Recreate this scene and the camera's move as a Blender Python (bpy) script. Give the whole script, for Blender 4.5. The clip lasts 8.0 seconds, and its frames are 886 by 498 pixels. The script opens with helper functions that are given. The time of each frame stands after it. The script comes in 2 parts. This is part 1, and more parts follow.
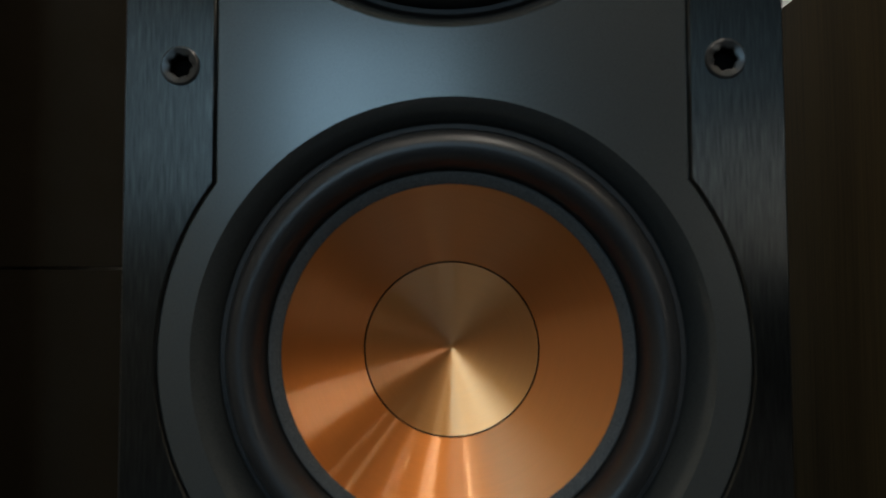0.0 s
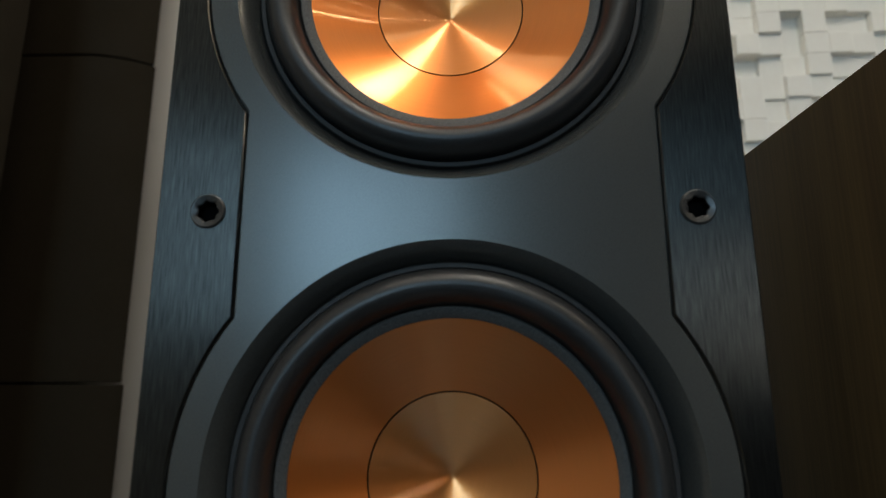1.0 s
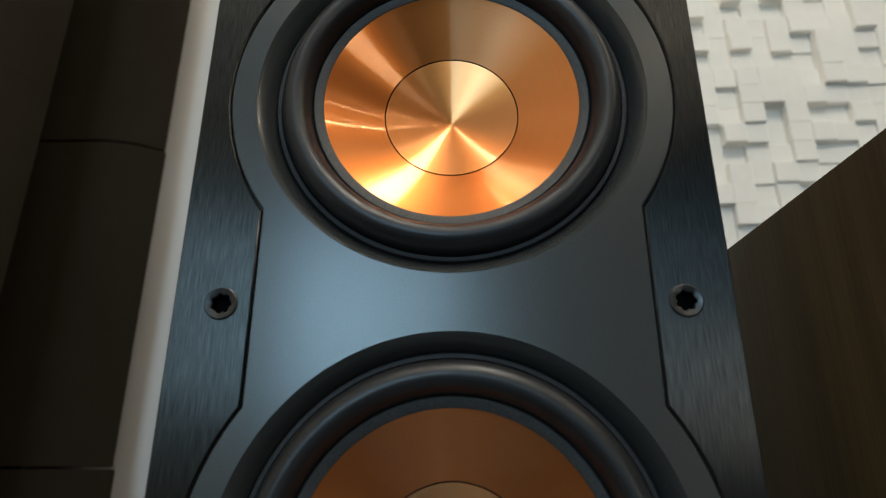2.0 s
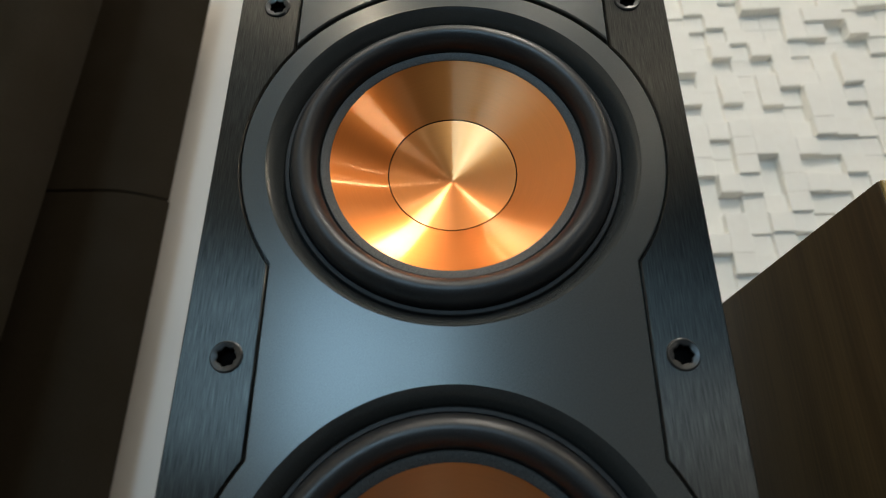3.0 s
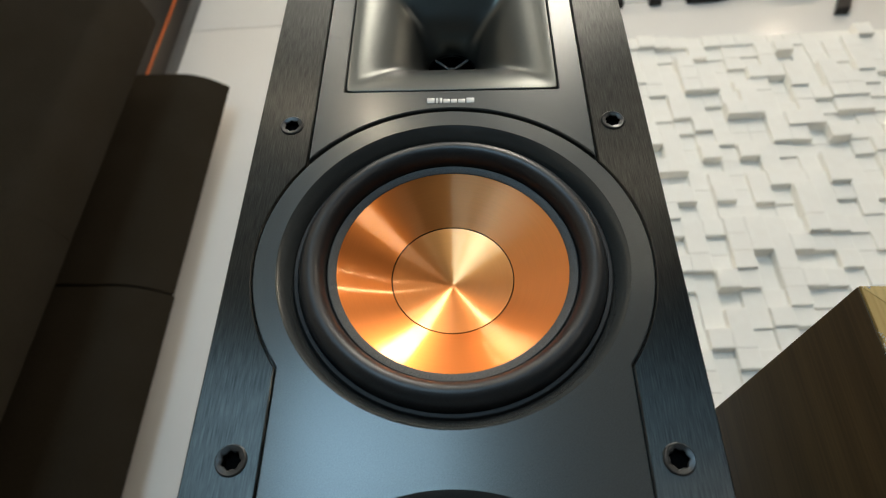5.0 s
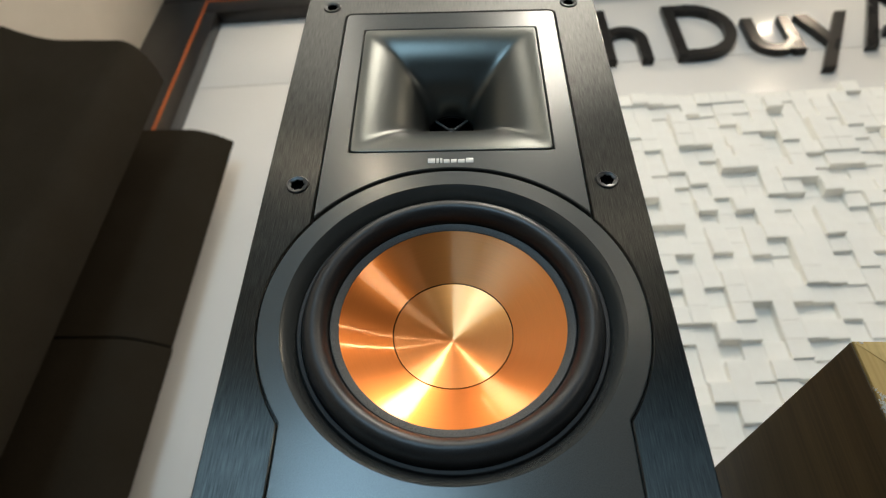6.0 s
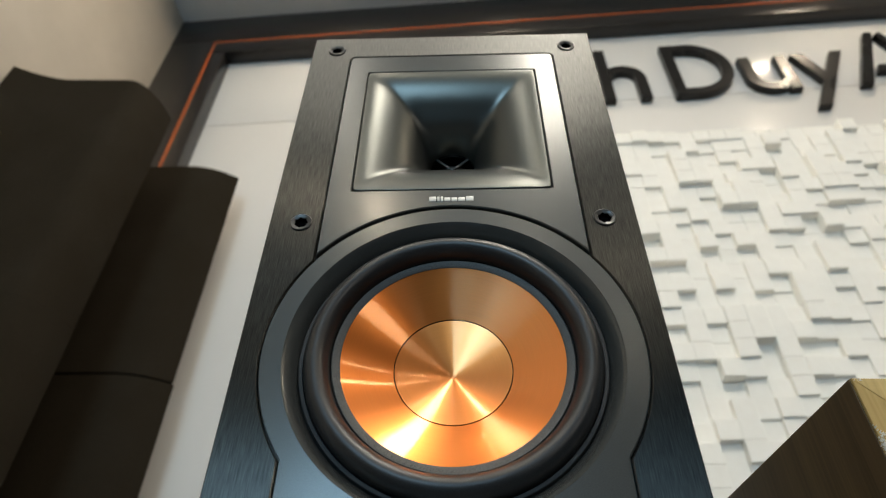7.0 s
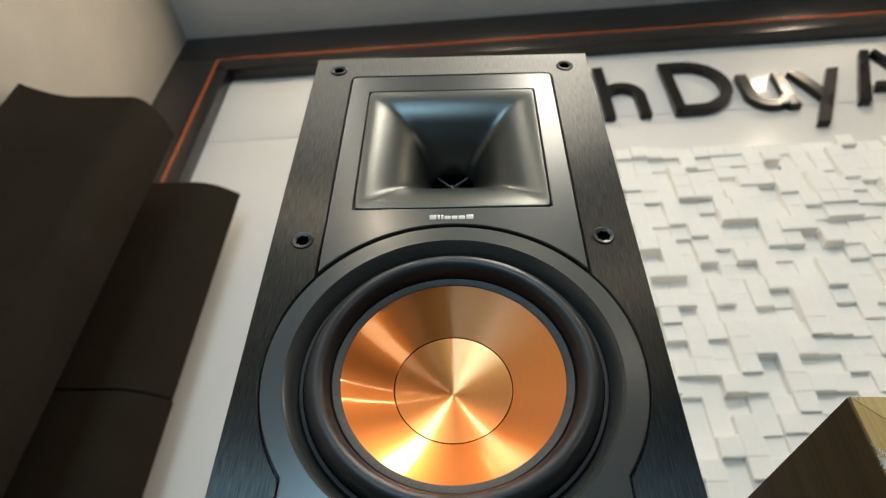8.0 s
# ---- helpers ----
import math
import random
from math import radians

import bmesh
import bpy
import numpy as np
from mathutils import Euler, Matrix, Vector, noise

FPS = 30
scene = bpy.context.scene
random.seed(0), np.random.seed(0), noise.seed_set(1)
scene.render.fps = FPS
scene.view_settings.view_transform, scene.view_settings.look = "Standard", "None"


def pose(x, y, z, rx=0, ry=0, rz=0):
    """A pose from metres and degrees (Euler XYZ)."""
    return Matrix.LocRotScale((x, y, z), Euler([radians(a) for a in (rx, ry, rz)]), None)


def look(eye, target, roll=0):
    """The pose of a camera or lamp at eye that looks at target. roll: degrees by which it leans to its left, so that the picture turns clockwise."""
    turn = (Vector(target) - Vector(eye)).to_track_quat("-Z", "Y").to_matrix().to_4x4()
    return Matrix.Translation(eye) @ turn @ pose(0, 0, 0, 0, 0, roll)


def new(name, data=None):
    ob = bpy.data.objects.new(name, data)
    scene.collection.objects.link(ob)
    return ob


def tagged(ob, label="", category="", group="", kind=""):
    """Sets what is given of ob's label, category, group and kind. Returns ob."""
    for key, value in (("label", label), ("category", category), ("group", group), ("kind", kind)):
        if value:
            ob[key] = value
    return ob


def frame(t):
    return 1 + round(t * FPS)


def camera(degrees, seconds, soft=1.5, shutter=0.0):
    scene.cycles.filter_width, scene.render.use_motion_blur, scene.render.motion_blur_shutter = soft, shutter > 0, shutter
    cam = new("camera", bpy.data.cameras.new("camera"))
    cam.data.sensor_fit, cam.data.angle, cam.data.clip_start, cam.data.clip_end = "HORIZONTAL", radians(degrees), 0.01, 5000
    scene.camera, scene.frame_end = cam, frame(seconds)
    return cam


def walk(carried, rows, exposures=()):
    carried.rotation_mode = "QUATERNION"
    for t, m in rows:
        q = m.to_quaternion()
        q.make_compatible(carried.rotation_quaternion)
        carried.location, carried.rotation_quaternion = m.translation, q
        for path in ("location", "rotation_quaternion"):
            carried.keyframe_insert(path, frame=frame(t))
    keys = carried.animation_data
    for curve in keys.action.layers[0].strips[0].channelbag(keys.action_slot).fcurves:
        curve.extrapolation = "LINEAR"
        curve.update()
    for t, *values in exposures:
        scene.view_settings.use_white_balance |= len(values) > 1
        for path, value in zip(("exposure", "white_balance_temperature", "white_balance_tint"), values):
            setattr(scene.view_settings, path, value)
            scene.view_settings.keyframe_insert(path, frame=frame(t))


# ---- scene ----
cam = camera(71.1, 8.0, soft=1.15)
cam.data.dof.use_dof, cam.data.dof.focus_distance, cam.data.dof.aperture_fstop = True, 0.305, 11.0
PATH = [
    (0, (0.0034, -0.1854, 0.5656), (-0.0556, 1.8121, 0.6480), -0.17),
    (0.5, (0.0035, -0.1938, 0.5685), (-0.0558, 1.7835, 0.8630), -0.03),
    (1, (0.0029, -0.2009, 0.5713), (-0.0499, 1.7505, 1.0064), -0.09),
    (1.5, (0.0028, -0.2080, 0.5729), (-0.0482, 1.7079, 1.1445), -0.03),
    (3, (0.0020, -0.2200, 0.5733), (-0.0450, 1.6041, 1.3923), 0.09),
    (3.5, (0.0024, -0.2228, 0.5724), (-0.0464, 1.5679, 1.4617), 0.05),
    (4, (0.0032, -0.2269, 0.5725), (-0.0505, 1.5298, 1.5270), 0.15),
    (4.5, (0.0032, -0.2302, 0.5724), (-0.0499, 1.4937, 1.5849), 0.23),
    (6, (0.0027, -0.2413, 0.5700), (-0.0435, 1.3477, 1.7836), 0.19),
    (6.5, (0.0038, -0.2433, 0.5681), (-0.0495, 1.3050, 1.8330), 0.40),
    (7, (0.0039, -0.2457, 0.5676), (-0.0493, 1.2718, 1.8692), 0.43),
    (7.5, (0.0047, -0.2480, 0.5668), (-0.0523, 1.2390, 1.9030), 0.47),
    (8, (0.0043, -0.2489, 0.5671), (-0.0506, 1.2370, 1.9047), 0.50),
]
walk(cam, [(t, look(eye, target, roll)) for t, eye, target, roll in PATH],
     exposures=[(0.0, -0.73), (0.5, -0.56), (1.0, -0.38), (1.5, -0.22), (3.0, -0.03), (4.5, 0.09), (6.0, 0.17), (8.0, 0.20)])

# ---------------------------------------------------------------- light
YAW = -2.9                      # the room stands turned against the tower speaker
ROOM = pose(0, 0, 0, 0, 0, YAW)
CEIL, LEFT, RIGHT, BACK, REAR = 2.756, -1.080, 3.0, 0.95, -3.4
FRAME = 0.90                    # front of the dark frame round the back wall
# shop windows behind: u0, u1, z0, z1, daylight, its colour
WINDOWS = ((-0.84, -0.28, 0.90, 2.00, 19.0, (0.43, 0.74, 1.0)), (-0.22, 0.15, 0.90, 2.00, 10.0, (0.45, 0.76, 1.0)), (2.50, 2.84, 0.65, 1.50, 13.0, (1.0, 0.95, 0.86)))

world = bpy.data.worlds.new("world")
scene.world = world
world.use_nodes = True
wn = world.node_tree
sky = wn.nodes.new("ShaderNodeTexSky")
sky.sky_type, sky.sun_disc = "NISHITA", False
sky.sun_elevation, sky.sun_rotation = radians(40), radians(200)
wn.links.new(sky.outputs[0], wn.nodes["Background"].inputs[0])
wn.nodes["Background"].inputs[1].default_value = 0.08

for u0, u1, z0, z1, power, tint in WINDOWS:
    lamp = bpy.data.lights.new("window_daylight", "AREA")
    lamp.shape, lamp.size, lamp.size_y = "RECTANGLE", u1 - u0, z1 - z0
    lamp.energy, lamp.color = power, tint
    daylight = new("window_daylight", lamp)
    daylight.matrix_world = ROOM @ look(((u0 + u1) / 2, REAR - 0.02, (z0 + z1) / 2), ((u0 + u1) / 2, 0, (z0 + z1) / 2))

# downlights in the ceiling: u, d, glow
# those at (0.1, 0.5) and (-0.5, 0.45) are added to brighten the wall
SPOTS = [(-0.30, -2.0, 330), (0.45, -2.5, 160), (1.3, -2.4, 150), (1.2, -3.2, 150), (2.7, -1.6, 260), (-0.36, -0.4, 170), (2.0, -0.8, 620), (1.26, 0.56, 170), (2.3, 0.4, 150), (0.1, 0.5, 140), (-0.5, 0.45, 220)]
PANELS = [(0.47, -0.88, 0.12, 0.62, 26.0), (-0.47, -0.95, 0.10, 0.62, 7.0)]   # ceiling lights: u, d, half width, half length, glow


# ---------------------------------------------------------------- materials
def material(name, colour=(0.5, 0.5, 0.5), rough=0.5, metal=0.0):
    m = bpy.data.materials.new(name)
    m.use_nodes = True
    b = m.node_tree.nodes["Principled BSDF"]
    b.inputs["Base Color"].default_value = (*colour, 1)
    b.inputs["Roughness"].default_value = rough
    b.inputs["Metallic"].default_value = metal
    return m, m.node_tree, b


def coords(nt, scale, kind="Object"):
    tc, mp = nt.nodes.new("ShaderNodeTexCoord"), nt.nodes.new("ShaderNodeMapping")
    mp.inputs["Scale"].default_value = scale
    nt.links.new(tc.outputs[kind], mp.inputs[0])
    return mp.outputs[0]


def grain(nt, scale, size=1.0, detail=4.0, rough=0.55):
    n = nt.nodes.new("ShaderNodeTexNoise")
    n.inputs["Scale"].default_value, n.inputs["Detail"].default_value, n.inputs["Roughness"].default_value = size, detail, rough
    nt.links.new(coords(nt, scale), n.inputs["Vector"])
    return n.outputs["Fac"]


def ramp(nt, fac, stops):
    r = nt.nodes.new("ShaderNodeValToRGB")
    for i, (p, c) in enumerate(stops):
        e = r.color_ramp.elements[i] if i < 2 else r.color_ramp.elements.new(p)
        e.position, e.color = p, (*c, 1)
    nt.links.new(fac, r.inputs[0])
    return r.outputs[0]


def spread(nt, fac, lo, hi, a=0.3, b=0.7):
    r = nt.nodes.new("ShaderNodeMapRange")
    for k, v in (("From Min", a), ("From Max", b), ("To Min", lo), ("To Max", hi)):
        r.inputs[k].default_value = v
    nt.links.new(fac, r.inputs["Value"])
    return r.outputs[0]


def relief(nt, b, fac, strength, distance):
    n = nt.nodes.new("ShaderNodeBump")
    n.inputs["Strength"].default_value, n.inputs["Distance"].default_value = strength, distance
    nt.links.new(fac, n.inputs["Height"])
    nt.links.new(n.outputs[0], b.inputs["Normal"])


def grained(name, dark, light, scale, size, rough, metal=0.0, bump=0.2, depth=0.0003, detail=4.0, rough_span=0.08, a=0.3, z=0.7):
    m, nt, b = material(name, light, 0.5, metal)
    f = grain(nt, scale, size, detail)
    nt.links.new(ramp(nt, f, [(a, dark), (z, light)]), b.inputs["Base Color"])
    wide = grain(nt, (1, 1, 1), 9.0, 3.0)
    nt.links.new(spread(nt, wide, rough - rough_span, rough + rough_span), b.inputs["Roughness"])
    relief(nt, b, f, bump, depth)
    return m


BRUSHED = grained("brushed_black_vinyl", (0.028, 0.029, 0.028), (0.080, 0.081, 0.076), (2600, 2600, 90), 1.0, 0.30, 0.95, 0.035, 0.0001, 4.0, 0.01)
# the grain runs upright, so the shine spreads sideways
brushed_nodes = BRUSHED.node_tree
brushed_tangent = brushed_nodes.nodes.new("ShaderNodeTangent")
brushed_tangent.direction_type, brushed_tangent.axis = "RADIAL", "Z"
brushed_bsdf = brushed_nodes.nodes["Principled BSDF"]
brushed_nodes.links.new(brushed_tangent.outputs[0], brushed_bsdf.inputs["Tangent"])
brushed_bsdf.inputs["Anisotropic"].default_value = 0.9
SATIN = grained("satin_graphite_paint", (0.064, 0.067, 0.064), (0.101, 0.105, 0.101), (1, 1, 1), 2300.0, 0.26, 0.46, 0.12, 0.00006, 2.0, 0.0)
satin_bsdf = SATIN.node_tree.nodes["Principled BSDF"]
satin_bsdf.inputs["Coat Weight"].default_value, satin_bsdf.inputs["Coat Roughness"].default_value = 0.14, 0.14
HORN = grained("satin_horn_plastic", (0.094, 0.098, 0.090), (0.108, 0.112, 0.103), (1, 1, 1), 1500.0, 0.30, 0.8, 0.05, 0.00004, 2.0, 0.01)
RUBBER = grained("black_rubber", (0.012, 0.0125, 0.013), (0.032, 0.0325, 0.033), (1, 1, 1), 2000.0, 0.34, 0.0, 0.6, 0.0001, 3.0, 0.02)
GRIT = grained("gritty_glue", (0.016, 0.016, 0.016), (0.090, 0.088, 0.082), (1, 1, 1), 2400.0, 0.50, 0.0, 0.6, 0.00012, 2.0, 0.05)
GASKET = grained("black_gasket", (0.012, 0.013, 0.014), (0.022, 0.023, 0.024), (1, 1, 1), 900.0, 0.62, 0.0, 0.3, 0.0001, 3.0, 0.02)
CUPS = grained("cup_plastic", (0.052, 0.053, 0.053), (0.076, 0.077, 0.076), (1, 1, 1), 1100.0, 0.32, 0.7, 0.2, 0.0001, 3.0, 0.06)
VOID, _, void_bsdf = material("matt_black", (0.003, 0.003, 0.003), 0.9)
void_bsdf.inputs["Specular IOR Level"].default_value = 0.05
GLOSS, _, _ = material("gloss_black_plastic", (0.045, 0.043, 0.042), 0.2)
MARK, _, _ = material("silver_print", (0.55, 0.55, 0.53), 0.4, 0.3)
WHITE = grained("white_gloss_panel", (0.79, 0.775, 0.745), (0.83, 0.815, 0.785), (1, 1, 1), 3.0, 0.20, 0.0, 0.02, 0.0005, 4.0, 0.0)
PLASTER = grained("beige_plaster", (0.52, 0.47, 0.40), (0.58, 0.525, 0.45), (1, 1, 1), 6.0, 0.75, 0.0, 0.1, 0.0006)
CEILING = grained("ceiling_paint", (0.70, 0.70, 0.68), (0.76, 0.76, 0.74), (1, 1, 1), 5.0, 0.8, 0.0, 0.08, 0.0005)
# unseen floor and walls, coloured dark to keep bounce and reflections low
FLOOR = grained("unseen_floor_dark", (0.020, 0.023, 0.027), (0.030, 0.034, 0.040), (1, 1, 1), 7.0, 0.3, 0.0, 0.05, 0.0005)
UNSEEN_DARK = grained("unseen_wall_dark", (0.010, 0.012, 0.015), (0.015, 0.018, 0.022), (1, 1, 1), 6.0, 0.75, 0.0, 0.1, 0.0006)
DARKWOOD = grained("black_frame_paint", (0.014, 0.012, 0.011), (0.024, 0.021, 0.019), (1, 1, 1), 40.0, 0.30, 0.0, 0.05, 0.0003, 4.0, 0.02)
ORANGE = grained("orange_strip", (0.40, 0.085, 0.018), (0.52, 0.12, 0.028), (1, 1, 1), 30.0, 0.35, 0.0, 0.05, 0.0003)
ACRYLIC = grained("black_acrylic", (0.010, 0.009, 0.008), (0.015, 0.013, 0.012), (1, 1, 1), 25.0, 0.30, 0.0, 0.03, 0.0003)
ACRYLIC.node_tree.nodes["Principled BSDF"].inputs["Specular IOR Level"].default_value = 0.3
FOAM = grained("cream_foam", (0.93, 0.91, 0.855), (0.96, 0.945, 0.895), (1, 1, 1), 40.0, 0.9, 0.0, 0.0, 0.0004)
FELT = grained("brown_felt", (0.0145, 0.0106, 0.0056), (0.0210, 0.0154, 0.0082), (1, 1, 1), 350.0, 0.85, 0.0, 0.3, 0.0004)
FELT.node_tree.nodes["Principled BSDF"].inputs["Specular IOR Level"].default_value = 0.15


def copper(name, colour, rough):
    """Spun metal: coarse and fine rings, so that the shine runs along the radius."""
    m, nt, b = material(name, colour, rough, 0.95)
    fine = nt.nodes.new("ShaderNodeBsdfAnisotropic")
    t = nt.nodes.new("ShaderNodeTangent")
    t.direction_type, t.axis = "RADIAL", "Y"
    tc, sep = nt.nodes.new("ShaderNodeTexCoord"), nt.nodes.new("ShaderNodeSeparateXYZ")
    nt.links.new(tc.outputs["Object"], sep.inputs[0])

    def calc(op, x, y=None):
        n = nt.nodes.new("ShaderNodeMath")
        n.operation = op
        nt.links.new(x, n.inputs[0])
        if isinstance(y, float):
            n.inputs[1].default_value = y
        elif y is not None:
            nt.links.new(y, n.inputs[1])
        return n.outputs[0]
    radius = calc("SQRT", calc("ADD", calc("MULTIPLY", sep.outputs[0], sep.outputs[0]), calc("MULTIPLY", sep.outputs[2], sep.outputs[2])))
    angle = calc("ARCTAN2", sep.outputs[2], sep.outputs[0])
    comb = nt.nodes.new("ShaderNodeCombineXYZ")
    nt.links.new(calc("MULTIPLY", radius, 2600.0), comb.inputs[0])
    nt.links.new(calc("MULTIPLY", angle, 1.3), comb.inputs[1])
    n = nt.nodes.new("ShaderNodeTexNoise")
    n.inputs["Scale"].default_value, n.inputs["Detail"].default_value = 1.0, 3.0
    nt.links.new(comb.outputs[0], n.inputs["Vector"])
    tone = ramp(nt, n.outputs["Fac"], [(0.25, tuple(v * 0.93 for v in colour)), (0.75, colour)])
    nt.links.new(t.outputs[0], b.inputs["Tangent"])
    b.inputs["Anisotropic"].default_value, b.inputs["Anisotropic Rotation"].default_value = 0.58, 0.25
    nt.links.new(tone, b.inputs["Base Color"])
    # lacquered crests of the rings: a thin streak for each lamp
    nt.links.new(t.outputs[0], fine.inputs["Tangent"])
    fine.inputs["Roughness"].default_value, fine.inputs["Anisotropy"].default_value = 0.150, 0.855
    fine.inputs["Color"].default_value = (0.95, 0.70, 0.42, 1)
    mix = nt.nodes.new("ShaderNodeMixShader")
    mix.inputs[0].default_value = 0.16
    nt.links.new(b.outputs[0], mix.inputs[1])
    nt.links.new(fine.outputs[0], mix.inputs[2])
    nt.links.new(mix.outputs[0], nt.nodes["Material Output"].inputs["Surface"])
    return m


COPPER = copper("spun_copper", (0.88, 0.252, 0.048), 0.35)
COPPER_CAP = copper("spun_copper_cap", (0.85, 0.275, 0.066), 0.33)


def oak(name, dark, light, rough, along=(30, 30, 2.2)):
    m, nt, b = material(name, light, rough)
    f = grain(nt, along, 1.0, 6.0, 0.6)
    fine = grain(nt, (500, 500, 12), 1.0, 3.0)
    mix = nt.nodes.new("ShaderNodeMath")
    mix.operation = "MULTIPLY_ADD"
    nt.links.new(fine, mix.inputs[0])
    mix.inputs[1].default_value = 0.45
    nt.links.new(f, mix.inputs[2])
    nt.links.new(ramp(nt, mix.outputs[0], [(0.5, dark), (0.9, light)]), b.inputs["Base Color"])
    relief(nt, b, fine, 0.2, 0.0003)
    return m


# one oak twice: the body's colour carries the shade of its side
SHADED_OAK = oak("shaded_oak_veneer", (0.046, 0.027, 0.010), (0.120, 0.074, 0.028), 0.5)
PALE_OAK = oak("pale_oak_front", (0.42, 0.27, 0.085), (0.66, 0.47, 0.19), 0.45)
PALE_RAIL = oak("pale_oak_rail", (0.40, 0.25, 0.075), (0.66, 0.47, 0.19), 0.45, (2.2, 30, 45))
CHIP, _, _ = material("torn_white_fibre", (0.86, 0.84, 0.79), 0.95)


def glow(power, tint=(1.0, 0.83, 0.62)):
    m, nt, b = material("warm_lamp_glow", (0.9, 0.85, 0.75), 0.4)
    b.inputs["Emission Color"].default_value = (*tint, 1)
    b.inputs["Emission Strength"].default_value = power
    return m


# ---------------------------------------------------------------- mesh helpers
def thing(name, label, category, m=None, group="", kind=""):
    ob = new(name)
    ob.empty_display_size = 0.02
    if m is not None:
        ob.matrix_world = m
    return tagged(ob, label, category, group, kind)


def mesh_of(name, bm, mat, smooth=True):
    bmesh.ops.recalc_face_normals(bm, faces=bm.faces)
    me = bpy.data.meshes.new(name)
    bm.to_mesh(me)
    bm.free()
    me.materials.append(mat)
    if smooth:
        me.polygons.foreach_set("use_smooth", [True] * len(me.polygons))
        me.set_sharp_from_angle(angle=radians(35))
    return me


def part(name, bm, mat, parent, label="", at=None, smooth=True):
    ob = new(name, mesh_of(name, bm, mat, smooth))
    ob.parent = parent
    if at is not None:
        ob.matrix_local = at
    return tagged(ob, label)


def solid(name, bm, mat, label, category, kind="", m=None, group="", smooth=True):
    ob = new(name, mesh_of(name, bm, mat, smooth))
    if m is not None:
        ob.matrix_world = m
    return tagged(ob, label, category, group, kind)


def slab(x0, x1, y0, y1, z0, z1, bevel=0.0, bm=None, seg=2):
    bm = bm or bmesh.new()
    r = bmesh.ops.create_cube(bm, size=1, matrix=Matrix.Translation(((x0 + x1) / 2, (y0 + y1) / 2, (z0 + z1) / 2)) @ Matrix.Diagonal((x1 - x0, y1 - y0, z1 - z0, 1)))
    if bevel:
        edges = {e for v in r["verts"] for e in v.link_edges}
        bmesh.ops.bevel(bm, geom=list(edges), offset=bevel, segments=seg, affect="EDGES", profile=0.5)
    return bm


def lathe(profile, n=128, bm=None, close=False):
    """Turn (radius, y) about the y axis."""
    bm = bm or bmesh.new()
    rings = []
    for r, y in profile:
        if r < 1e-6:
            rings.append([bm.verts.new((0, y, 0))])
        else:
            rings.append([bm.verts.new((r * math.cos(2 * math.pi * i / n), y, r * math.sin(2 * math.pi * i / n))) for i in range(n)])
    pairs = list(zip(rings, rings[1:])) + ([(rings[-1], rings[0])] if close else [])
    for a, b in pairs:
        for i in range(n):
            j = (i + 1) % n
            if len(a) == 1 and len(b) == 1:
                continue
            if len(a) == 1:
                bm.faces.new((a[0], b[i], b[j]))
            elif len(b) == 1:
                bm.faces.new((a[i], b[0], a[j]))
            else:
                bm.faces.new((a[i], b[i], b[j], a[j]))
    return bm


def area(loop):
    return sum(a[0] * b[1] - b[0] * a[1] for a, b in zip(loop, loop[1:] + loop[:1])) / 2


def shrink(loop, d):
    """The loop moved to its left by d (inwards, where it runs counterclockwise)."""
    out = []
    for i, p in enumerate(loop):
        a, b = Vector(p) - Vector(loop[i - 1]), Vector(loop[(i + 1) % len(loop)]) - Vector(p)
        na, nb = Vector((-a.y, a.x)).normalized(), Vector((-b.y, b.x)).normalized()
        m = (na + nb).normalized()
        out.append(tuple(Vector(p) + m * (d / max(0.5, m.dot(na)))))
    return out


def plate(outer, holes, front, back, edge):
    """A plate in the x-z plane with holes and a small chamfer along all its front edges."""
    bm = bmesh.new()
    rim = []
    for k, loop in enumerate([outer] + list(holes)):
        if (area(loop) > 0) != (k == 0):
            loop = loop[::-1]
        a = [bm.verts.new((x, front, z)) for x, z in shrink(loop, edge)]
        b = [bm.verts.new((x, front + edge, z)) for x, z in loop]
        c = [bm.verts.new((x, back, z)) for x, z in loop]
        n = len(loop)
        for i in range(n):
            j = (i + 1) % n
            bm.faces.new((a[i], b[i], b[j], a[j]))
            bm.faces.new((b[i], c[i], c[j], b[j]))
            rim.append(bm.edges.get((a[i], a[j])))
    bmesh.ops.triangle_fill(bm, use_beauty=True, use_dissolve=False, edges=rim, normal=(0, -1, 0))
    return bm


def arc(cx, cz, r, a0, a1, n):
    return [(cx + r * math.cos(radians(a0 + (a1 - a0) * i / n)), cz + r * math.sin(radians(a0 + (a1 - a0) * i / n))) for i in range(n + 1)]


def rounded(x0, x1, z0, z1, r, n=5):
    return arc(x1 - r, z0 + r, r, -90, 0, n) + arc(x1 - r, z1 - r, r, 0, 90, n) + arc(x0 + r, z1 - r, r, 90, 180, n) + arc(x0 + r, z0 + r, r, 180, 270, n)


def circle(cx, cz, r, n=128):
    return arc(cx, cz, r, 0, 360 - 360 / n, n - 1)


# ---------------------------------------------------------------- the room
def wall_with_windows():
    bm = bmesh.new()
    at = LEFT
    for u0, u1, z0, z1, power, tint in WINDOWS:
        slab(at, u0, REAR - 0.12, REAR, 0, CEIL, bm=bm)
        slab(u0, u1, REAR - 0.12, REAR, 0, z0, bm=bm)
        slab(u0, u1, REAR - 0.12, REAR, z1, CEIL, bm=bm)
        at = u1
    return slab(at, RIGHT, REAR - 0.12, REAR, 0, CEIL, bm=bm)


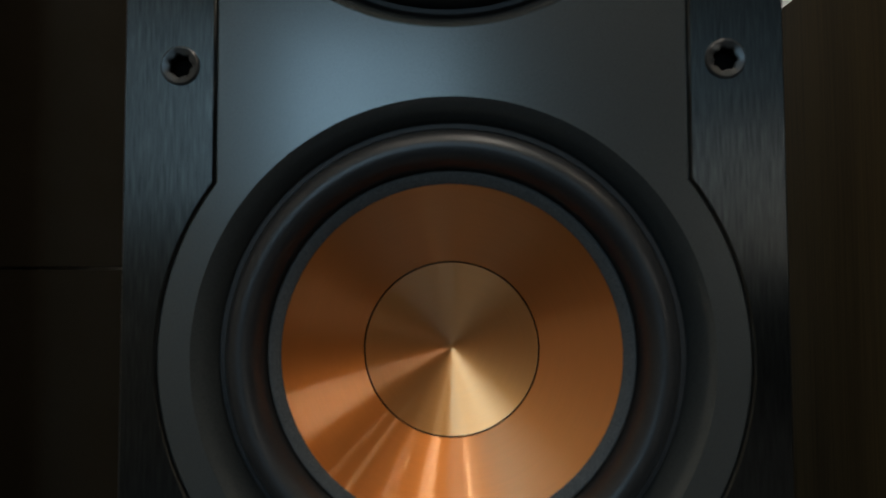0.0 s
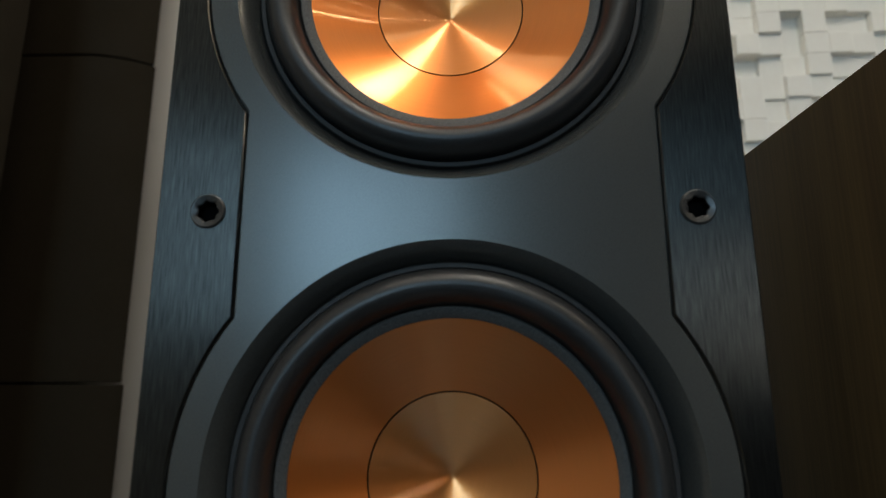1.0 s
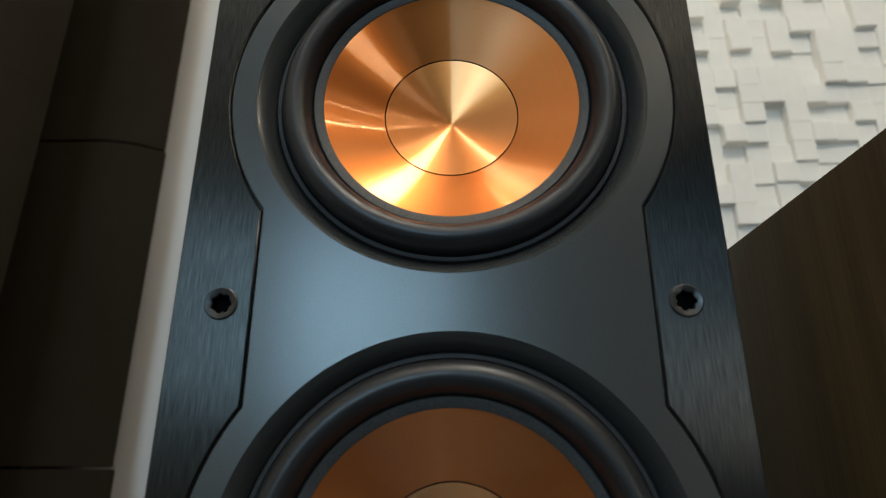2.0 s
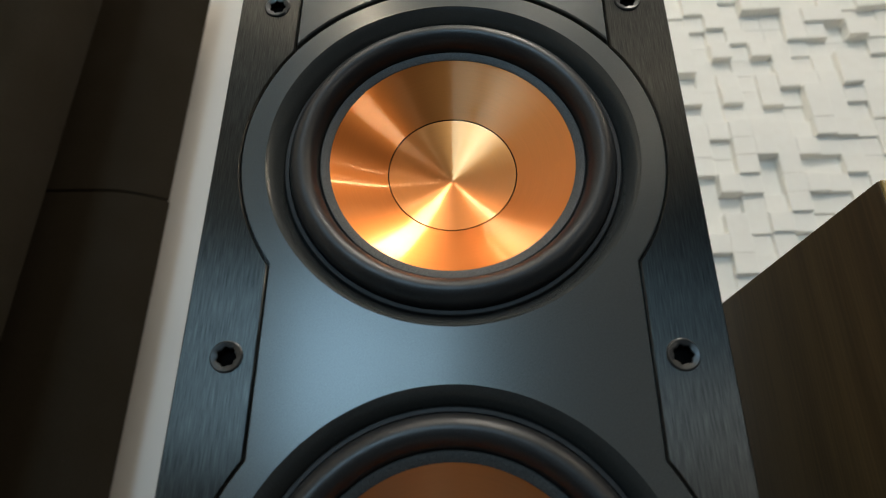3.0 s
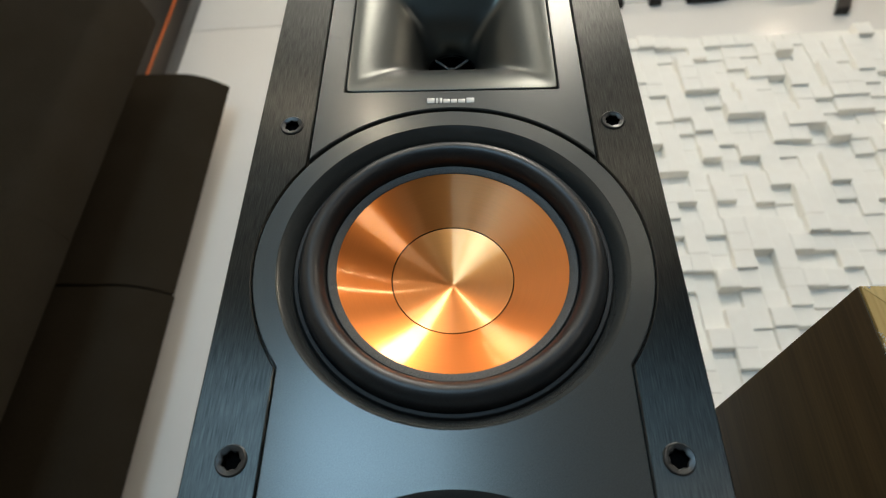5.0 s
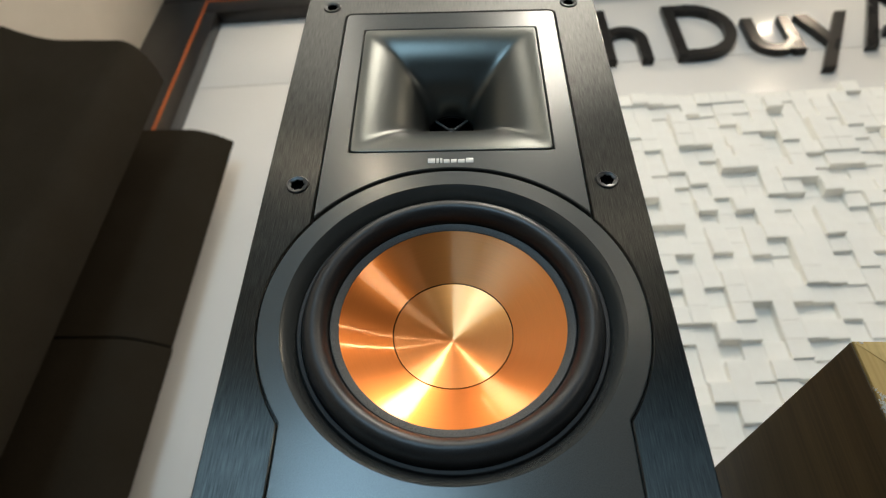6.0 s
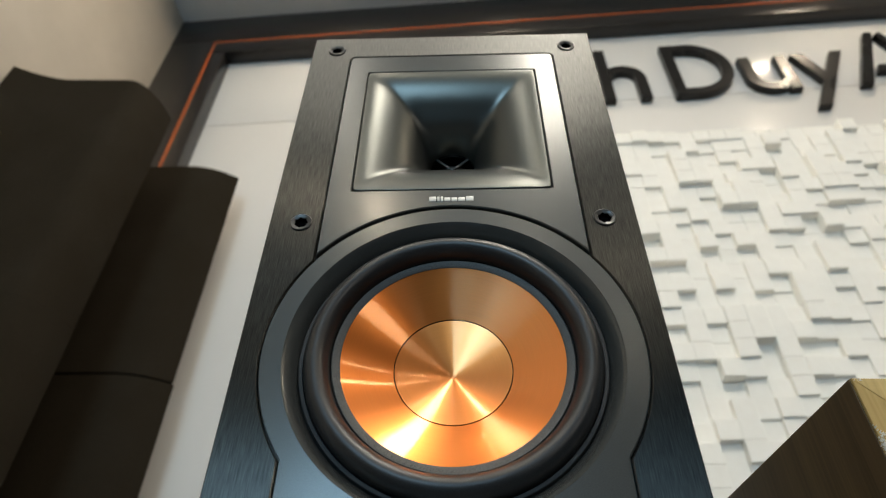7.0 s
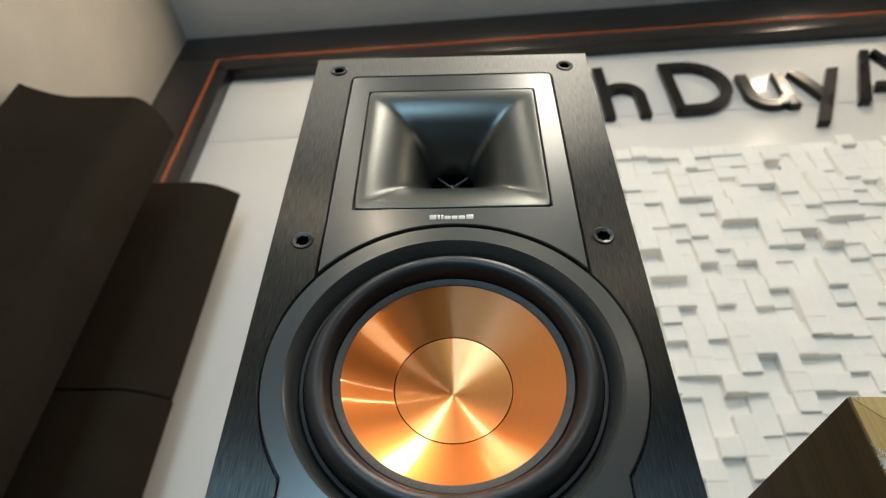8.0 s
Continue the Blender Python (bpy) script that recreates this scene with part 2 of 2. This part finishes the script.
solid("floor", slab(LEFT - 0.12, RIGHT + 0.12, REAR - 0.12, BACK + 0.14, -0.1, 0), FLOOR, "unseen dark grey shop floor, dark to cut bounced light", "floor", "structure", ROOM)
solid("ceiling", slab(LEFT - 0.12, RIGHT + 0.12, REAR - 0.12, BACK + 0.14, CEIL, CEIL + 0.1), CEILING, "plain off-white painted ceiling", "ceiling", "structure", ROOM)
solid("wall_west", slab(LEFT - 0.12, LEFT, REAR, BACK + 0.14, 0, CEIL), PLASTER, "beige painted plaster side wall", "wall", "structure", ROOM)
solid("wall_east", slab(RIGHT, RIGHT + 0.12, REAR, BACK + 0.14, 0, CEIL), UNSEEN_DARK, "unseen side wall, dark to cut bounced light", "wall", "structure", ROOM)
solid("wall_south", wall_with_windows(), UNSEEN_DARK, "unseen wall with a shop window, dark to cut bounced light", "wall", "structure", ROOM)

wall = solid("wall_north", slab(LEFT, RIGHT, BACK + 0.02, BACK + 0.14, 0, CEIL), PLASTER, "wall behind glossy white panels", "wall", "structure", ROOM)
# glossy white panels in courses, with a narrow joint between
OPEN_L, OPEN_T, JOINT = -0.862, 2.518, 2.165
u = -0.90
while u < RIGHT - 0.1:
    w = min(2.4, RIGHT - 0.06 - u)
    for z0, z1 in ((0.0, JOINT), (JOINT, 2.57)):
        part("panel", slab(u + 0.0015, u + w - 0.0015, BACK, BACK + 0.0195, z0 + 0.0015, z1 - 0.0015, 0.001), WHITE, wall, "glossy white wall panel")
    u += w
# dark frame: outer board, thin orange strip, inner board
frame_label = "glossy black picture-frame border of the display wall"
border = thing("wall_frame", frame_label, "frame", ROOM, kind="structure")
SL, ST, SW = -0.921, 2.586, 0.012
part("upright_board", slab(LEFT, SL, FRAME, BACK + 0.019, 0, ST + SW, 0.002), DARKWOOD, border)
part("top_board", slab(LEFT, RIGHT, FRAME, BACK + 0.019, ST + SW + 0.0003, CEIL, 0.002), DARKWOOD, border)
part("upright_inner_board", slab(SL + SW, OPEN_L, FRAME, BACK - 0.001, 0, OPEN_T, 0.002), DARKWOOD, border)
part("top_inner_board", slab(SL + SW, RIGHT, FRAME, BACK - 0.001, OPEN_T + 0.0005, ST, 0.002), DARKWOOD, border)
part("upright_strip", slab(SL, SL + SW, FRAME + 0.002, BACK - 0.001, 0, ST), ORANGE, border, "thin orange accent strip")
part("top_strip", slab(SL, RIGHT, FRAME + 0.002, BACK - 0.001, ST, ST + SW), ORANGE, border, "thin orange accent strip")

# shop windows behind the camera
for k, (u0, u1, z0, z1, power, tint) in enumerate(WINDOWS):
    win = thing("window_%d" % (k + 1), "shop window with a dark frame", "window", ROOM, kind="structure")
    for b in ((u0, u0 + 0.03, z0, z1), (u1 - 0.03, u1, z0, z1), (u0 + 0.03, u1 - 0.03, z0, z0 + 0.03), (u0 + 0.03, u1 - 0.03, z1 - 0.03, z1)):
        part("window_frame", slab(b[0], b[1], REAR - 0.10, REAR - 0.04, b[2], b[3], 0.003), DARKWOOD, win)

for u, d, power in SPOTS:
    spot = thing("downlight", "small round warm ceiling downlight", "ceiling light", ROOM @ pose(u, d, CEIL), group="ceiling downlights")
    part("trim_ring", lathe([(0.040, -0.001), (0.040, -0.006), (0.050, -0.006), (0.054, -0.001)], 32), WHITE, spot, "white trim ring", pose(0, 0, 0, 90))
    part("lens", lathe([(0.0, -0.003), (0.040, -0.003)], 10), glow(power), spot, "glowing warm lens", pose(0, 0, 0, 90))


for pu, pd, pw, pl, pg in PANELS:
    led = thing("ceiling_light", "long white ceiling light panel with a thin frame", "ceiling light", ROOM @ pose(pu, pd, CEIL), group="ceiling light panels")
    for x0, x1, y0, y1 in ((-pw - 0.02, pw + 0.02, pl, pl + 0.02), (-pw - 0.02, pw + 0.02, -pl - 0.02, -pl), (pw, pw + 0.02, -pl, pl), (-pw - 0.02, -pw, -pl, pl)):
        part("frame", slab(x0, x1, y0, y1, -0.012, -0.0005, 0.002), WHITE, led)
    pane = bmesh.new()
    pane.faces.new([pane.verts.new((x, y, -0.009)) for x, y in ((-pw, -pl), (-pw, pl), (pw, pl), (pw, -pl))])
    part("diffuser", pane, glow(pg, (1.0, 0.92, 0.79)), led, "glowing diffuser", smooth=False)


# ---------------------------------------------------------------- the tower speaker
HW, TOP, DEPTH = 0.1000, 0.9855, 0.343      # half width, top, depth
ZA, ZB = 0.7192, 0.5410                    # woofer centres
RING, MOUTH, PX = 0.0886, 0.0780, 0.0712    # plate's round lobes, its openings, half width of its waist
SKIN = 0.004
speaker = thing("tower_speaker", "black floorstanding loudspeaker with two copper woofers and a square horn", "loudspeaker")

ang = math.degrees(math.acos(PX / RING))
lobe_a = arc(0, ZA, RING, -ang, ang, 40)
lobe_b = arc(0, ZB, RING, -ang, ang, 40)
right = [(PX, 0.44)] + lobe_b + lobe_a
HT, HX = 0.960, 0.0712                     # horn panel: top, half width
GAP = 0.0006
# outline of all that is let into the brushed front
well = right + [(HX, p) for p in (0.82, 0.90)] + arc(HX - 0.004, HT - 0.004, 0.004, 0, 90, 5)
well = well + [(-x, z) for x, z in well[::-1]]
front = [(-HW, 0.0), (HW, 0.0), (HW, TOP), (-HW, TOP)]
shell = plate(front, [circle(0, ZA, 0.0745, 64), circle(0, ZB, 0.0745, 64), rounded(-0.0562, 0.0562, 0.8255, 0.9395, 0.001)], SKIN, DEPTH, 0.0008)
slab(-HW + 0.001, HW - 0.001, DEPTH - 0.02, DEPTH + 0.001, 0.001, TOP - 0.001, bm=shell)
part("cabinet", shell, BRUSHED, speaker, "brushed black vinyl cabinet")
CUPS_AT = [(x, z) for z in (0.9689, 0.7989, 0.6298) for x in (-0.0825, 0.0825)]
part("front_panel", plate(front, [shrink(well, -GAP)] + [circle(x, z, 0.0050, 32) for x, z in CUPS_AT], 0.0, SKIN, 0.0006), BRUSHED, speaker, "brushed black front with vertical grain")

cap_arc = arc(0, ZA, RING, ang, 180 - ang, 60)
outline = right + cap_arc[1:-1] + [(-x, z) for x, z in right[::-1]]
part("woofer_plate", plate(outline, [circle(0, ZA, MOUTH), circle(0, ZB, MOUTH)], 0.0, SKIN, 0.0005), SATIN, speaker, "satin graphite plate round the woofers")

hang = math.degrees(math.acos((HX - 0.0001) / (RING + 0.0021)))
horn_arc = arc(0, ZA, RING + 0.0021, 180 - hang, hang, 60)
HL, HR, HB, HU = -0.0575, 0.0575, 0.823, 0.941
panel = horn_arc + arc(HX - 0.004, HT - 0.004, 0.004, 0, 90, 5) + arc(-HX + 0.004, HT - 0.004, 0.004, 90, 180, 5)
part("horn_plate", plate(panel, [rounded(HL, HR, HB, HU, 0.0012)], 0.0, SKIN, 0.0006), SATIN, speaker, "satin graphite plate round the horn")


def horn():
    bm = bmesh.new()
    n, rows, half, throat, deep = 192, 32, 0.0569, 0.0150, 0.040
    rings = []

    def ring(h, y, p, stretch):
        out = []
        for i in range(n):
            a = 2 * math.pi * i / n
            c, s = math.cos(a), math.sin(a)
            # walk the square's rim so that its corners are met exactly
            k = (abs(c) ** p + abs(s) ** p) ** (1 / p)
            out.append(bm.verts.new((h * c / k, y, stretch * h * s / k)))
        return out
    tall = 0.0265                       # the mouth is a little taller than wide
    for h, y in ((half, 0.004), (half, 0.0004), (half - 0.0001, 0.0001), (half - 0.0004, 0.0), (half - 0.0007, 0.0)):
        rings.append(ring(h, y, 60, 1 + tall))
    for k in range(1, rows + 1):
        t = k / rows
        h = throat + (half - 0.0007 - throat) * (1 - t) ** 1.75
        y = deep * t ** 1.55
        rings.append(ring(h, y, 2 + 30 * (1 - t) ** 1.6, 1 + tall * (1 - t)))
    for a, b in zip(rings, rings[1:]):
        for i in range(n):
            j = (i + 1) % n
            bm.faces.new((a[i], b[i], b[j], a[j]))
    return bm


HC = (HB + HU) / 2
horn_part = part("horn", horn(), HORN, speaker, "square satin flared horn", pose(0, 0, HC))
part("throat", lathe([(0.0, 0.049), (0.0151, 0.049), (0.0151, 0.0385)], 48), VOID, horn_part)
part("dome", lathe([(0.0, 0.0415)] + [(0.0105 * math.sin(radians(a)), 0.0485 - 0.007 * math.cos(radians(a))) for a in range(15, 91, 15)], 40), GLOSS, horn_part, "dark glossy tweeter dome")
part("hub", lathe([(0.0, 0.0365), (0.0018, 0.0372), (0.0030, 0.0400), (0.0030, 0.0425)], 24), GLOSS, horn_part, "small pointed phase plug")
for k in range(4):
    part("spoke", slab(0.0024, 0.0150, 0.0385, 0.0405, -0.0009, 0.0009, 0.0003), GLOSS, horn_part, "", pose(0, 0, 0, 0, 90 * k + 45, 0))
mark = bmesh.new()
for x0, x1, z1 in ((-0.0128, -0.0088, 0.8172), (-0.0082, -0.0068, 0.8172), (-0.0062, -0.0048, 0.8172), (-0.0042, -0.0008, 0.8164), (-0.0002, 0.0030, 0.8164), (0.0036, 0.0074, 0.8164), (0.0080, 0.0122, 0.8172)):
    slab(x0, x1, -0.0002, 0.0004, 0.8135, z1, 0.0002, bm=mark)
part("maker_mark", mark, MARK, speaker, "row of small silver printed bars")


def woofer(zc):
    base = part("woofer_frame", lathe([(MOUTH, 0.0003), (0.0776, 0.0006), (0.0731, 0.0064), (0.0728, 0.0085), (0.0722, 0.0096)], 160), SATIN, speaker, "sloping satin rim", pose(0, 0, zc))
    part("gasket", lathe([(0.0723, 0.0096), (0.0721, 0.0073), (0.0717, 0.0067), (0.0702, 0.0066), (0.0698, 0.0080)], 160), GASKET, base, "thin black gasket")
    roll = [(0.0699, 0.0100), (0.0697, 0.0076)]
    for k in range(0, 25):
        a = radians(180 * k / 24)
        roll.append((0.0636 + 0.0060 * math.cos(a), 0.0070 - 0.0085 * math.sin(a)))
    roll += [(0.0574, 0.0081), (0.0570, 0.0084)]
    part("surround", lathe(roll, 160), RUBBER, base, "black rubber roll surround")
    part("glue_ring", lathe([(0.0572, 0.0086), (0.0571, 0.0074), (0.0566, 0.0070), (0.0534, 0.0077), (0.0530, 0.0080), (0.0528, 0.0094)], 160), GRIT, base, "gritty grey-black inner ring")
    cone = []
    for k in range(17):
        t = k / 16
        cone.append((0.0530 - (0.0530 - 0.0291) * t, 0.0082 + 0.0130 * t ** 0.95))
    part("cone", lathe(cone, 192), COPPER, base, "spun copper cone")
    part("cap_groove", lathe([(0.0292, 0.0211), (0.0290, 0.0226), (0.0287, 0.0226), (0.0286, 0.0212)], 128), VOID, base)
    cap = [(0.0288, 0.0221), (0.0286, 0.0213)] + [(0.0284 * (1 - t), 0.0213 + 0.0072 * t ** 0.95) for t in [k / 14 for k in range(1, 15)]]
    part("dust_cap", lathe(cap, 160), COPPER_CAP, base, "copper dust cap, slightly dished")


woofer(ZA)
woofer(ZB)


def cup():
    bm = bmesh.new()
    n = 48
    wob = [0.0034 + 0.0003 * math.cos(7 * 2 * math.pi * i / n) for i in range(n)]
    rows = [([0.0061] * n, 0.0002), ([0.0060] * n, -0.0005), ([0.0055] * n, -0.0009), ([0.0046] * n, -0.0007), ([w + 0.0003 for w in wob], -0.0004), (wob, 0.0002)]
    rings = [[bm.verts.new((r[i] * math.cos(2 * math.pi * i / n), y, r[i] * math.sin(2 * math.pi * i / n))) for i in range(n)] for r, y in rows]
    for a, b in zip(rings, rings[1:]):
        for i in range(n):
            bm.faces.new((a[i], b[i], b[(i + 1) % n], a[(i + 1) % n]))
    return bm


for x, z in CUPS_AT:
    c = part("grille_cup", cup(), CUPS, speaker, "dark grille socket", pose(x, 0, z))
    part("cup_hole", lathe([(0.0, 0.0034), (0.0041, 0.0034), (0.0042, 0.0003)], 32), VOID, c)


# ---------------------------------------------------------------- the oak speaker beside it
BOX = pose(0.1768, 0.008, 0, 0, 0, 2.0)
box = thing("oak_speaker", "oak veneer loudspeaker cabinet with pale front and chipped edge", "loudspeaker", BOX)
part("cabinet", slab(0, 0.21, 0.0, 0.30, 0, 0.705, 0.0006), SHADED_OAK, box, "oak veneer body with its shade put into the colour")
BW, BH, BT = 0.21, 0.7045, 0.028   # width, height, width of the mitred rails


def board(pts, y0, y1):
    """A flat board in the x-z plane with a small chamfer."""
    return plate(pts, [], y0, y1, 0.0003)


g = 0.00025
part("top_rail", board([(BT + g, BH - BT), (BW - BT - g, BH - BT), (BW - g, BH), (g, BH)], -0.0016, -0.0002), PALE_RAIL, box, "pale oak rail with mitred ends")
part("side_rail", board([(0.0005, 0.0), (BT, 0.0), (BT, BH - BT - g), (0.0005, BH - g)], -0.0016, -0.0002), PALE_OAK, box, "pale oak rail with mitred ends")
part("side_rail", board([(BW - BT, 0.0), (BW - 0.0005, 0.0), (BW - 0.0005, BH - g), (BW - BT, BH - BT - g)], -0.0016, -0.0002), PALE_OAK, box, "pale oak rail with mitred ends")
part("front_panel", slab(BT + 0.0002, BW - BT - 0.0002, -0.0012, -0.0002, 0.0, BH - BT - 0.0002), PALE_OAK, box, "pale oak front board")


def torn(seed, n, span, size):
    """Loose white fibres where the veneer is chipped."""
    r = random.Random(seed)
    bm = bmesh.new()
    for _ in range(n):
        z, a = r.gauss(0, span), r.uniform(0, 6.28)
        w = size * r.uniform(0.5, 1.3)
        c = Vector((r.uniform(-0.0006, 0.0028), r.uniform(-0.0012, 0.0004), z))
        d1 = Vector((math.cos(a), r.uniform(-0.4, 0.2), math.sin(a))) * w
        d2 = Vector((-math.sin(a), r.uniform(-0.4, 0.2), math.cos(a))) * w * 0.45
        up = Vector((0.0, -0.0005, 0.0003))
        v = [bm.verts.new(c + q) for q in (-d1, d2, d1, -d2, up + d1 * 0.2, up - d1 * 0.2)]
        for f in ((0, 1, 5), (1, 4, 5), (1, 2, 4), (2, 3, 4), (3, 5, 4), (3, 0, 5), (0, 3, 2, 1)):
            bm.faces.new([v[k] for k in f])
    return bm


part("chipped_edge", torn(3, 280, 0.0036, 0.00055), CHIP, box, "torn white chipped patch", pose(0.0006, -0.0014, 0.672), False)
part("chipped_corner", torn(5, 7, 0.0006, 0.0007), CHIP, box, "white nick in the corner", pose(0.0008, -0.0014, 0.7038), False)


# ---------------------------------------------------------------- wavy felt panels in the corner
def wave(right_x, left_x, face, back, corner, flare):
    """Outline of a panel from above: a rounded end, a flat face and a lip that swings forward."""
    pts = [(right_x - 0.045, back + 0.016), (right_x - 0.024, back + 0.016), (right_x - 0.008, back + 0.009)]
    for k in range(11):
        a = radians(90 * k / 10)
        pts.append((right_x - corner * (1 - math.cos(a)), face + 0.117 * (1 - math.sin(a))))
    run = left_x - (right_x - corner)
    for k in range(1, 17):
        t = k / 16
        pts.append((right_x - corner + run * t, face - 0.007 * t - flare * max(0.0, (t - 0.55) / 0.45) ** 1.7))
    pts += [(left_x - 0.012, face - flare + 0.012), (left_x - 0.035, back)]
    return pts


def prism(pts, z0, z1, bevel=0.003):
    bm = bmesh.new()
    f = bm.faces.new([bm.verts.new((x, y, z0)) for x, y in pts])
    r = bmesh.ops.extrude_face_region(bm, geom=[f])
    bmesh.ops.translate(bm, verts=[v for v in r["geom"] if isinstance(v, bmesh.types.BMVert)], vec=(0, 0, z1 - z0))
    rim = [e for e in bm.edges if abs(e.verts[0].co.z - e.verts[1].co.z) < 1e-6]
    bmesh.ops.bevel(bm, geom=rim, offset=bevel, segments=2, affect="EDGES")
    return bm


def sheet(tip, face, end, bulge, thick):
    """A bent sheet from above: its free edge curls back to the wall."""
    outer = [(tip - 0.118 * t, face + bulge * (1 - t) ** 2) for t in [i / 12 for i in range(13)]] + [(end, face - 0.001)]
    inner = [(end, face + thick)] + [(tip - 0.012 - 0.106 * t, face + thick + bulge * (1 - t) ** 2) for t in [i / 12 for i in range(12, -1, -1)]]
    return outer + inner


for z0, z1, out in ((0.0, 0.5796, 0.008), (0.5802, 1.1926, 0.003), (1.1932, 1.821, 0.0)):
    solid("wave_panel", prism(wave(-0.711 + out, -1.022, 0.583 - out, 0.702 - out, 0.062, 0.037), z0, z1, 0.0014), FELT, "dark brown wave-shaped acoustic panel stacked in the corner", "acoustic panel", group="wave panels")
    solid("wave_panel", prism(sheet(-0.597 + out, 0.853, -0.94, 0.047, 0.014), z0, z1 - 0.003, 0.0014), FELT,
          "dark brown curved acoustic panel against the white wall", "acoustic panel", group="wave panels")


# ---------------------------------------------------------------- raised black shapes of the shop sign
def sign(name, outer, holes, label):
    bm = plate(outer, holes, BACK - 0.024, BACK - 0.0005, 0.0015)
    return solid(name, bm, ACRYLIC, label, "sign", m=ROOM, group="raised sign shapes")


SB, SX, SC, SK = 2.143, 2.316, 2.411, 0.034   # base, low top, tall top, stroke
lab = "raised glossy black sign shape on the white wall"
sign("sign_bar", [(0.409, SB), (0.409 + SK, SB), (0.409 + SK, SC), (0.409, SC)], [], lab)
sign("sign_arch", [(0.552 - SK, SB), (0.552, SB)] + arc(0.482, SX - 0.070, 0.070, 0, 150, 14) + [(0.444, SX - 0.012), (0.444, SX - 0.060)] + arc(0.482, SX - 0.070, 0.070 - SK, 165, 0, 12), [], lab)
DR = 0.128
sign("sign_ring", [(0.624, SB)] + arc(0.823 - DR, SB + DR, DR, -90, 0, 14) + arc(0.823 - DR, SC - DR, DR, 0, 90, 14) + [(0.624, SC)],
     [[(0.624 + SK, SB + SK)] + arc(0.823 - DR, SB + DR, DR - SK, -90, 0, 12) + arc(0.823 - DR, SC - DR, DR - SK, 0, 90, 12) + [(0.624 + SK, SC - SK)]], lab)
sign("sign_trough", arc(0.918, SB + 0.070, 0.070, 180, 318, 14) + [(0.958, SB + 0.05)] + arc(0.918, SB + 0.070, 0.070 - SK, 330, 180, 12) + [(0.848 + SK, SX), (0.848, SX)], [], lab)
sign("sign_bar", [(0.959, SB), (0.959 + SK, SB), (0.959 + SK, SX), (0.959, SX)], [], lab)
sign("sign_bar", [(1.010, SX), (1.070, SB + 0.012), (1.0915, SB + 0.055), (1.048, SX)], [], lab)
sign("sign_bar", [(1.006, 2.054), (1.042, 2.054), (1.170, SX + 0.006), (1.133, SX + 0.006)], [], lab)
sign("sign_bar", [(1.160, SB), (1.196, SB), (1.300, SC), (1.272, SC)], [], lab)
sign("sign_bar", [(1.376, SB), (1.412, SB), (1.320, SC), (1.3015, SC - 0.012)], [], lab)
sign("sign_bar", [(1.233, SB + 0.060), (1.338, SB + 0.060), (1.328, SB + 0.092), (1.246, SB + 0.092)], [], lab)

# ---------------------------------------------------------------- foam blocks on the wall
CELL, N = 0.043, 14
BLOCKS = {}
rng = random.Random(7)


def block(w, h, deep):
    key = (w, h, deep)
    if key not in BLOCKS:
        g = 0.0002
        BLOCKS[key] = mesh_of("foam_block", slab(g, w * CELL - g, -deep, 0, g, h * CELL - g, 0.0010, seg=1), FOAM, False)
    return BLOCKS[key]


for tu in (0.27, 0.872, 1.474):
    for tz in (0.753, 1.355):
        tile = thing("foam_panel", "cream foam diffuser panel of blocks of uneven depth", "acoustic panel", ROOM @ pose(tu, BACK - 0.012, tz), group="foam panels")
        part("backing", slab(0, N * CELL, 0, 0.0115, 0, N * CELL), FOAM, tile)
        used = set()
        for i in range(N):
            for j in range(N):
                if (i, j) in used:
                    continue
                w = h = 1
                if rng.random() < 0.20 and j + 1 < N and (i, j + 1) not in used:
                    h = 3 if rng.random() < 0.25 and j + 2 < N and (i, j + 2) not in used else 2
                elif rng.random() < 0.06 and i + 1 < N and (i + 1, j) not in used:
                    w = 2
                used |= {(i + a, j + b) for a in range(w) for b in range(h)}
                ob = new("foam_block", block(w, h, rng.choice((0.010, 0.015, 0.020, 0.025, 0.031, 0.038))))
                ob.parent = tile
                ob.matrix_local = pose(i * CELL, 0, j * CELL)
